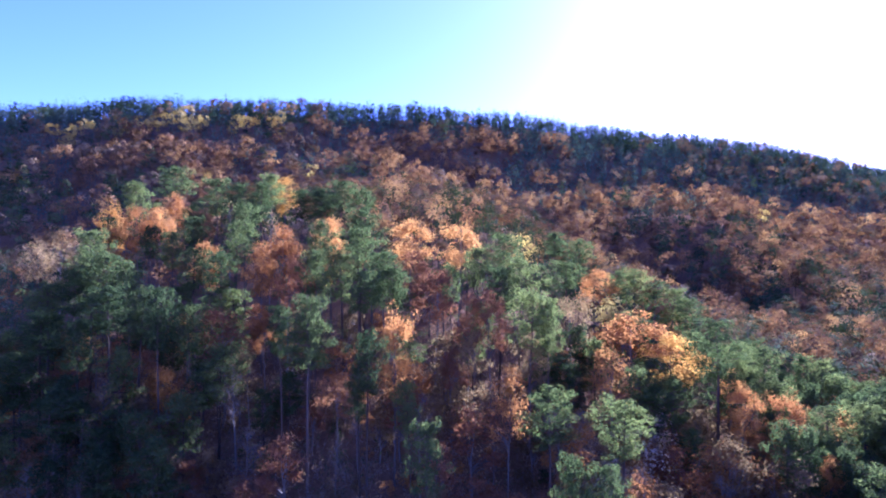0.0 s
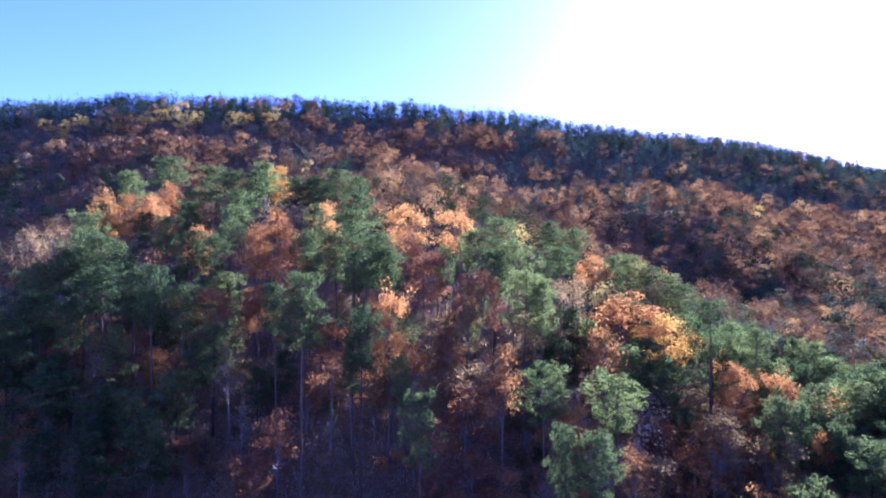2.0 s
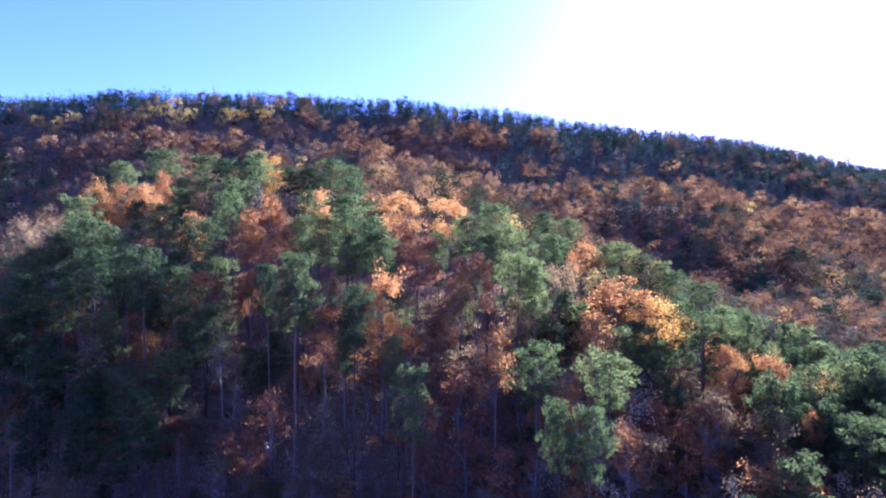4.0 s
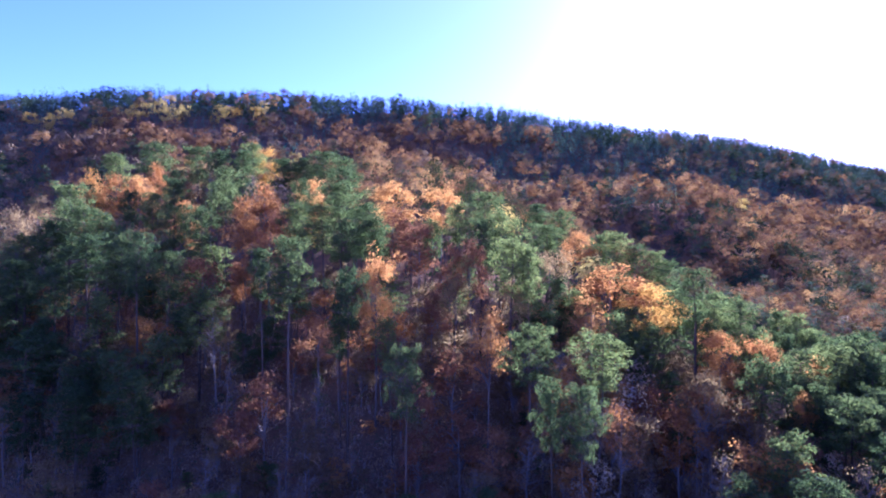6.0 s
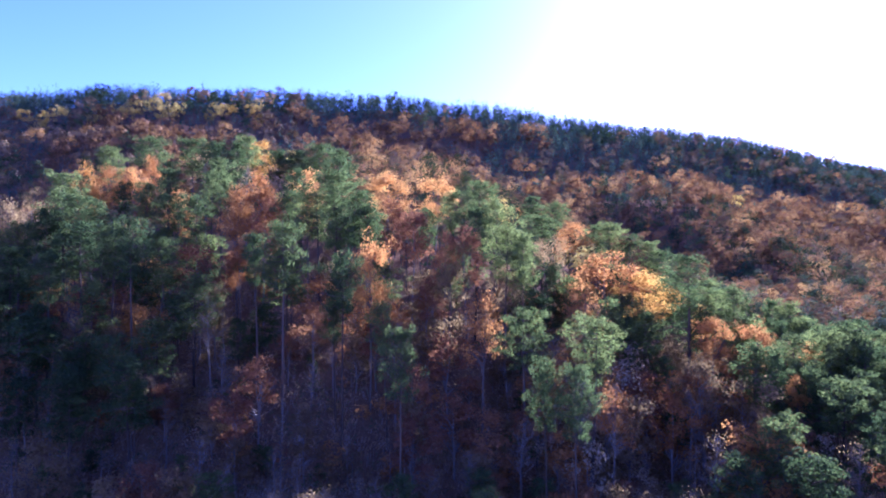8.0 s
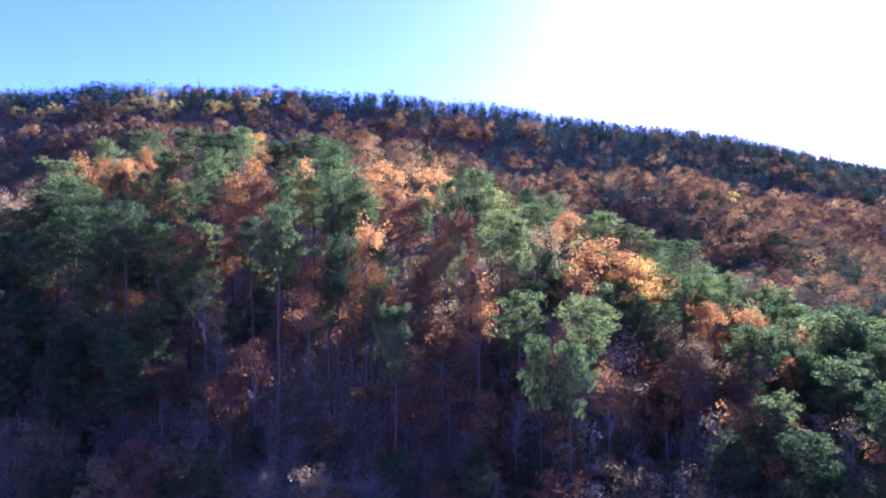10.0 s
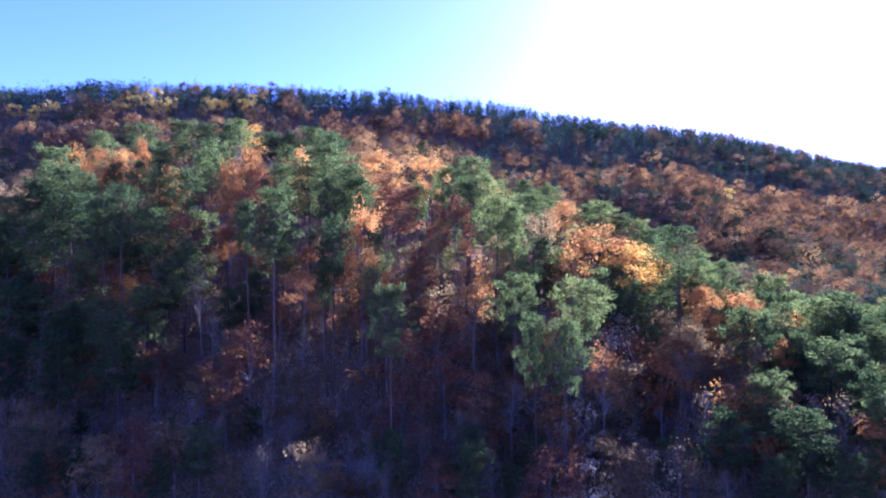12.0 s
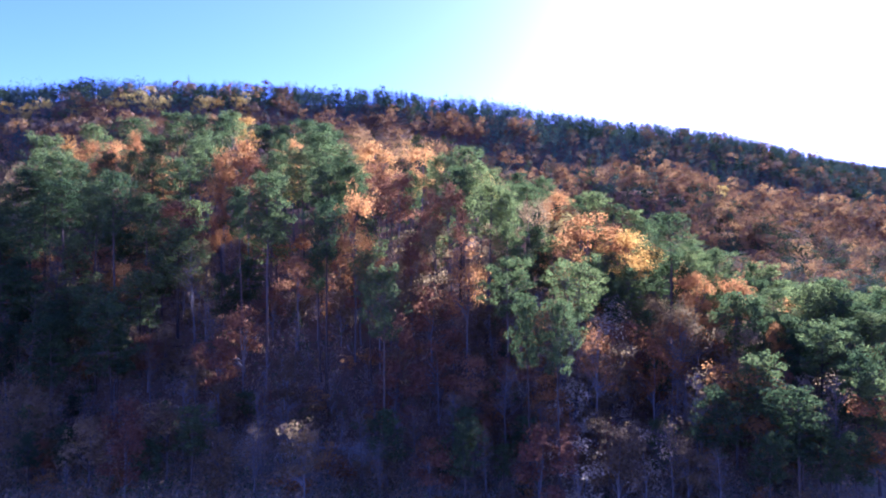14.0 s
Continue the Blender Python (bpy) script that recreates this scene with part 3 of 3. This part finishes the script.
plant("low_pine", 61.3, 80.3, top=14.5, wide=1.10)
plant("low_pine", 55.8, 84.4, top=16.2, wide=0.89)
plant("low_pine", 45.4, 72.7, top=13.0, wide=0.92)
plant("brown", 39.7, 82.9, top=18.5, wide=0.85)
plant("russet", 53.8, 84.5, top=15.1, wide=0.70)
plant("crimson", 45.0, 76.8, top=7.9, wide=1.78)
plant("thin_russet", 24.6, 75.3, top=16.4, wide=0.76)
plant("pine", 22.9, 79.4, top=24.2, wide=0.96)
plant("pine", 14.9, 67.6, top=20.8, wide=0.63)
plant("pine", 17.8, 66.0, top=20.1, wide=0.62)
plant("pine", 14.6, 83.6, top=24.7, wide=1.10)
plant("thin_russet", 8.9, 83.8, top=27.2, wide=0.71)
plant("thin_russet", 26.9, 97.3, top=28.9, wide=0.78)
plant("pine", -1.7, 69.1, top=24.1, wide=0.62)
plant("pine", -4.1, 82.2, top=25.8, wide=0.62)
plant("pine", -11.3, 84.4, top=27.2, wide=0.74)
plant("thin_russet", -38.8, 90.2, top=24.5, wide=0.79)
plant("crimson", -35.6, 99.1, top=34.2, wide=1.11)
plant("russet", -29.3, 100.9, top=34.2, wide=0.62)
plant("crimson", -15.5, 90.5, top=25.0, wide=1.23)
plant("crimson", 1.4, 96.0, top=28.5, wide=0.89)
plant("brown", 5.0, 97.9, top=30.7, wide=0.94)
plant("crimson", -60.2, 99.8, top=25.7, wide=1.42)
plant("brown", 14.1, 97.7, top=30.7, wide=0.74)


# two bleached stems low on the slope
plant("snag", -15.0, 78.3, tall=9.0, wide=0.7)
plant("snag", -18.2, 81.5, tall=7.5, wide=0.7)


# ---- the rest of the spur ----
def mixed(x, y):
    """Which tree grows here."""
    n = noise.noise((x / 26, y / 22, 3.3)) + 0.10 * dice.normal()
    up = (y - 72) / 70
    pines = 0.16 + 0.16 * min(1, max(0, (x - 25) / 35)) + 0.22 * min(1, max(0, up)) + 0.40 * n - 0.16 * (-32 < x < 28) * (up < 0.4)
    pines = pines + (0.38 if x < -35 else 0) + (0.30 if x > 54 else 0.08 if x > 42 else 0)
    pines = pines + (0.25 if x > 34 and y < 95 else 0)
    r = dice.uniform()
    if r < pines:
        return "pine"
    r = dice.uniform()
    if up < 0.36:
        if x > 12:
            return "bare" if r < 0.20 else "beech" if r < 0.40 and 16 < x < 56 else "thicket" if r < 0.60 else "red_thicket" if r < 0.78 else "orange_thicket"
        return "bare" if r < 0.37 else "thicket" if r < 0.70 else "red_thicket"
    return "bare" if r < 0.12 else "thicket" if r < 0.36 else "red_thicket" if r < 0.66 else "orange_thicket"


def fill_spur():
    for low, high, step, apart in ((62, 75, 3.8, 2.4), (75, 100, 4.0, 2.4), (100, 126, 4.4, 2.9)):
        for gy in np.arange(low, high, step):
            for gx in np.arange(-106, 108, step):
                x, y = gx + dice.uniform(-0.45, 0.45) * step, gy + dice.uniform(-0.45, 0.45) * step
                if x > 0.83 * y + 5 or x < -0.75 * y - 5 or (y < 75 and x < 14) or (-32 < x < 16 and dice.uniform() < 0.38):
                    continue
                if any((x - a) ** 2 + (y - b) ** 2 < apart ** 2 for a, b in taken):
                    continue
                kind = mixed(x, y)
                t = {"pine": dice.uniform(12, 19), "bare": dice.uniform(9, 17)}.get(kind, dice.uniform(8, 14.5))
                if x > 14 and y < 92:  # tall sunlit growth on the low ground beside the spur
                    t = dice.uniform(9, 16)
                kind = "low_pine" if kind == "pine" else kind
                plant(kind, x, y, tall=t, wide=dice.uniform(0.85, 1.25))
    # the strip of young trees along the foot of the slope
    for i in range(300):
        y = dice.uniform(61, 78)
        x = dice.uniform(-0.78, 0.78) * y
        if any((x - a) ** 2 + (y - b) ** 2 < 4 for a, b in taken) or x > 20 or (-24 < x < 14 and dice.uniform() < 0.5):
            continue
        r = dice.uniform()
        kind = "bare" if r < 0.46 else "thicket" if r < 0.66 else "red_thicket" if r < 0.76 else "low_pine"
        plant(kind, x, y, tall=dice.uniform(4, 11), wide=dice.uniform(0.9, 1.3))
    for i in range(295):
        y = dice.uniform(61, 106)
        x = dice.uniform(-0.8, 0.8) * y
        r = dice.uniform()
        plant("sapling" if r < 0.6 else "red_sapling" if r < 0.8 else "green_sapling", x, y, tall=dice.uniform(1.8, 5.0), wide=dice.uniform(0.9, 1.4))


fill_spur()


def by_size(kind, label, m):
    """Large and small trees of a kind are told apart in words."""
    tall, broad = m.to_scale()[2] * FULL[kind], m.to_scale()[0]
    if kind == "low_pine" and tall < 11:
        return "young pine with green needles at the foot of the slope"
    if kind in ("russet", "gold", "crimson") and broad > 1.15:
        return "broad " + label.replace("in full", "in")
    if kind == "bare" and tall < 10:
        return "young leafless grey-brown tree at the foot of the slope"
    return label


for kind, (makers, label, category, group) in KINDS.items():
    for v, make in enumerate(makers):
        mine = plants[kind][v::len(makers)]
        if not mine:
            continue
        first = tagged(make(), label, category, group)
        for m in mine[1:]:
            tagged(copy_thing(first, m), by_size(kind, label, m), category, group)
        tagged(first, by_size(kind, label, mine[0]), category, group).matrix_basis = mine[0]


# ================= undergrowth, fallen wood =================
def undergrowth():
    """Knee- to head-high brush, twigs and hanging dead leaves all over the near slope."""
    rng = np.random.default_rng(21)
    twigs, dead, green = Soup(), Soup(), Soup()
    for i in range(6000):
        y = 60 + 85 * rng.uniform() ** 1.3
        x = rng.uniform(-0.8, 0.8) * y
        foot = np.array((x, y, float(height(x, y))))
        tall = rng.uniform(0.6, 2.6)
        n = 7
        tip = foot + rng.normal(size=(n, 3)) * (0.55, 0.55, 0.2) * tall + (0, 0, tall)
        twigs.slivers(np.repeat(foot[None], n, 0) + rng.normal(size=(n, 3)) * (0.3, 0.3, 0), tip, 0.022)
        at = np.repeat(tip, 3, axis=0) - (0, 0, 0.25 * tall) * rng.uniform(0, 2, (3 * n, 1))
        (green if rng.uniform() < 0.30 else dead).tufts(rng, at + rng.normal(size=at.shape) * 0.3, 0.16, shade=rng.uniform())
    tagged(new("undergrowth_twigs", twigs.mesh("undergrowth_twigs", MAT["brush"])), "tangle of bare grey brush under the trees", "undergrowth", kind="stuff")
    tagged(new("undergrowth_leaves", dead.mesh("undergrowth_leaves", MAT["dead_leaves"])), "dead brown leaves hanging on the brush", "undergrowth", kind="stuff")
    tagged(new("undergrowth_greenery", green.mesh("undergrowth_greenery", MAT["far_pine"])), "scattered green shoots among the brush", "undergrowth", kind="stuff")


def dry_grass():
    """Pale dry grass along the bank at the foot of the slope."""
    rng = np.random.default_rng(31)
    grass = Soup()
    for i in range(1500):
        x, y = rng.uniform(-26, 0), 74 + rng.normal() * 1.2
        if rng.uniform() > 0.5 + 0.5 * math.sin(x * 0.9):
            x, y = rng.uniform(2, 30), 67 + rng.normal() * 1.0
        foot = np.array((x, y, float(height(x, y)) - 0.05))
        start = np.repeat(foot[None], 5, 0) + rng.normal(size=(5, 3)) * (0.25, 0.25, 0)
        grass.slivers(start, start + rng.normal(size=(5, 3)) * (0.25, 0.25, 0.08) + (0, 0, 0.65), 0.03)
    tagged(new("dry_grass", grass.mesh("dry_grass", MAT["straw"])), "pale dry grass on the bank below the trees", "grass", kind="stuff")


def fallen_log(x, y, length, thick, turn):
    """A bleached trunk lying along the slope, snapped at both ends, with stubs of limbs."""
    rng = np.random.default_rng(int(abs(x) * 10))
    log, stubs = Soup(), Soup()
    d = np.array((math.cos(radians(turn)), math.sin(radians(turn)), 0))
    t = np.linspace(-0.5, 0.5, 7)
    path = np.array([(x, y, 0)]) + d * (t[:, None] * length)
    path[:, 2] = height(path[:, 0], path[:, 1]) + thick * 0.7
    path[1:-1] += rng.normal(size=(5, 3)) * 0.04
    log.tube(path, thick * np.array((0.35, 0.98, 1.0, 0.93, 0.86, 0.78, 0.2)), 8)
    thing = new("fallen_log")
    part("log", log, MAT["pale_bark"], thing, "", True)
    for k in (2, 3, 4):
        one = Soup()
        one.tube((path[k], path[k] + (rng.normal() * 0.3, rng.normal() * 0.3, 0.55)), (thick * 0.3, 0.02), 5)
        part("limb_stub", one, MAT["pale_bark"], thing)
    tagged(thing, "bleached fallen trunk lying on the leaf litter", "log", "fallen logs")


undergrowth()
dry_grass()
for spot in ((-63.0, 104.5, 3.6, 0.20, 12), (-34.5, 77.5, 1.9, 0.16, -40), (-8.0, 74.5, 4.5, 0.17, 4), (3.0, 86.0, 5.0, 0.16, 25), (22.0, 73.0, 4.2, 0.15, -15)):
    fallen_log(*spot)


# ================= the far woods =================
# groves of one kind that stand out on the mountainside: x, y, radius
GROVES = [
    (-300, 488, 10, "far_gold"), (-276, 507, 7, "far_gold"), (-265, 518, 7, "far_gold"), (-237, 512, 9, "far_gold"), (-171, 516, 9, "far_gold"),
    (-210, 515, 7, "far_gold"), (-135, 514, 7, "far_gold"), (-238, 486, 12, "far_russet"), (-118, 483, 9, "far_russet"), (-99, 523, 7, "far_russet"),
    (-192, 437, 14, "far_russet"), (-155, 434, 13, "far_russet"), (-222, 386, 11, "far_russet"), (-52, 504, 16, "far_russet"), (-14, 524, 17, "far_russet"),
    (41, 561, 18, "far_russet"), (107, 596, 8, "far_russet"), (22, 489, 13, "far_russet"), (77, 488, 8, "far_russet"), (190, 376, 8, "far_pine"),
    (176, 302, 9, "far_pine"), (241, 363, 7, "far_pine"), (142, 231, 10, "far_pine"), (134, 334, 11, "far_pine"), (144, 264, 7, "far_pine"),
    (162, 298, 7, "far_russet"), (166, 259, 7, "far_russet"), (146, 194, 7, "far_russet"), (136, 278, 7, "far_russet"), (-68, 385, 7, "far_pine"),
]


def in_hollow(x, y):
    """The shady hollow behind the spur."""
    return 55 < x < 290 and y < 300 + 0.25 * max(0, x - 120)


def far_kind(x, y, below, rng):
    """What grows on the upper spur, the mountainside and along its crest."""
    patch = noise.noise((x / 60, y / 45, 7.7))
    r = rng.uniform()
    for gx, gy, radius, kind in GROVES:
        if (x - gx) ** 2 + (y - gy) ** 2 < (1.6 * radius) ** 2 and r < 0.85:
            return kind
    if x < -0.45 * y and y < 400:  # the dark side of the spur: added dark pines stand in for its shade
        return "far_pine" if r < 0.55 + 0.6 * patch else "bare" if r < 0.76 else "far_brown" if r < 0.90 else "far_russet"
    if y < 250 and float(height(x, y)) > 9:  # upper spur
        if r < (0.70 if -80 < x < 45 else 0.50 if x > 45 else 0.34) + 0.5 * patch:
            return "far_pine"
        r = rng.uniform()
        if x < -80:
            return "far_pine" if r < 0.30 else "bare" if r < 0.72 else "far_russet"
        return "far_russet" if r < 0.62 else "far_brown" if r < 0.90 else "bare" if r < 0.96 and x < 30 else "far_gold"
    if in_hollow(x, y):
        return "far_pine" if r < 0.74 else "far_brown" if r < 0.86 else "far_russet"
    brow = float(shoulder(np.array(x))[0])
    if x < -60 and brow - 40 < y < brow + 20:
        return "far_gold" if r < 0.06 else "far_pine" if r < 0.20 else "far_brown" if r < 0.45 else "bare" if r < 0.60 else "far_russet"
    if y > brow + 12:  # the shaded rise behind the shoulder
        if below < 45:
            return "bare" if r < 0.90 else "far_pine"
        return "bare" if r < 0.80 - 0.6 * patch else "far_pine" if r < 0.85 else "far_brown" if r < 0.94 or patch < 0.12 else "far_russet"
    if y < 390 and r < 0.08 + 0.7 * max(0, patch) + (0.16 if x > 60 else 0):
        return "far_pine"
    if r < 0.12 - 0.25 * patch:
        return "bare"
    if r < 0.26 - 0.25 * patch:
        return "far_brown"
    return "far_gold" if rng.uniform() < 0.015 else "far_russet"


def dead_ground(x, y):
    """Whether the spur hides this place from the valley."""
    t = np.linspace(0.3, 0.9, 13)
    top = float(height(x, y)) + 20
    return bool(np.any(height(x * t, y * t) + 14 > 43 + (top - 43) * t))


def far_woods():
    rng = np.random.default_rng(11)
    leaf = {k: Soup() for k in ("far_pine", "far_russet", "far_gold", "far_brown", "far_grey")}
    wood = Soup()
    for a, b, step, lod in ((125, 250, 6.9, 0), (250, 420, 9.5, 1), (420, 1010, 10.2, 2)):
        for gy in np.arange(a, b, step):
            for gx in np.arange(-0.74 * gy - 8, 0.83 * gy + 12, step):
                x, y = gx + rng.uniform(-0.45, 0.45) * step, gy + rng.uniform(-0.45, 0.45) * step
                far, high = crest_line(np.array(x))
                below = float(far) - y
                if below < -28 or any((x - p) ** 2 + (y - q) ** 2 < 16 for p, q in taken):
                    continue
                foot = np.array((x, y, float(height(x, y)) - 0.3))
                many = 1 + (below < (60 if x < 60 else 170)) + 2 * (below < 30) + in_hollow(x, y)  # the crest stands thick against the sky
                depth = max(lod, 1) if y < 450 and dead_ground(x, y) else lod
                for again in range(many):
                    foot = foot + rng.normal(size=3) * (again * 3.0, again * 3.0, 0)
                    one_far_tree(rng, far_kind(x, y, below, rng), foot, depth, leaf, wood, rng.uniform(15, 19) if below < 45 else None)
    names = {"far_pine": ("far_pine_canopy", "green pine canopy of the far mountainside"), "far_russet": ("far_oak_canopy", "russet autumn canopy of the far mountainside"),
             "far_gold": ("far_gold_canopy", "golden autumn canopy below the far crest"), "far_brown": ("far_brown_canopy", "withered brown canopy of the far mountainside"),
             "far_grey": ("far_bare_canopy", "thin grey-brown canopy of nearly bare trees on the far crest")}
    for k, (nm, label) in names.items():
        tagged(new(nm, leaf[k].mesh(nm, MAT[k])), label, "woods", kind="stuff")
    tagged(new("far_trunks", wood.mesh("far_trunks", MAT["far_bark"])), "grey trunks and bare twigs of the far mountainside", "woods", kind="stuff")


def one_far_tree(rng, kind, foot, lod, leaf, wood, tall=None):
    tall = tall or ((rng.uniform(14, 22) if lod == 0 else rng.uniform(12, 26)) if kind != "bare" else rng.uniform(12, 21))
    wide = rng.uniform(3.4, 6.0) * (1.0, 1.35, 1.35)[lod]
    shade = rng.uniform()
    tip = foot + (rng.normal() * 0.4, rng.normal() * 0.4, tall * 0.9)
    wood.tube((foot, tip), (0.20, 0.05), 3)
    if lod and kind == "bare":  # low growth between the stems
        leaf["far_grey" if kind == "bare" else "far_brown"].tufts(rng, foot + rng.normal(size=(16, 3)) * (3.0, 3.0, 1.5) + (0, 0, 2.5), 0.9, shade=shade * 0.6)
    if kind == "bare":
        n = (60, 42, 32)[lod]
        s = foot + (0, 0, 1) * (tall * rng.uniform(0.12, 0.92, (n, 1)))
        d = rng.normal(size=(n, 3)) * (1.5, 1.5, 0.7) + (0, 0, 1.7)
        if lod < 2:
            wood.threads(s, s + d * rng.uniform(0.6, 1.2, (n, 1)), (0.04, 0.06)[lod])
        at = s + d * 0.8
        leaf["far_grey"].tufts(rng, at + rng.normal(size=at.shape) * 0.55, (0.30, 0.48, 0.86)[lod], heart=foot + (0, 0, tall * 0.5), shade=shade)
        return
    clumps, each, size = ((18, 28, 0.35), (20, 21, 0.54), (15, 19, 0.72))[lod]
    pine_like = kind == "far_pine"
    rise = (tall * 0.34) if pine_like else wide * rng.uniform(0.75, 1.0)
    heart = foot + (0, 0, tall * 0.62) if pine_like else foot + (0, 0, tall - rise)
    if pine_like:
        each = int(each * 0.8)
    for i in range(clumps):
        w, u = rng.uniform(0, 6.283), rng.uniform(-0.8 if pine_like else -0.85, 1)
        if pine_like:
            belt, squash = 0.75 * (1.05 - u) / 1.6 + 0.1, 0.5
        else:
            belt, squash = math.sqrt(max(0.04, 1 - u * u)), 0.7
        q = wide * belt * rng.uniform(0.72, 1.0)
        c = heart + (math.cos(w) * q, math.sin(w) * q, rise * u)
        leaf[kind].tufts(rng, puff(rng, c, wide * 0.33, each, squash), size, 0.9, heart=c * 0.3 + heart * 0.7 - (0, 0, 0.1 * wide), turned=0.92, shade=shade)


far_woods()
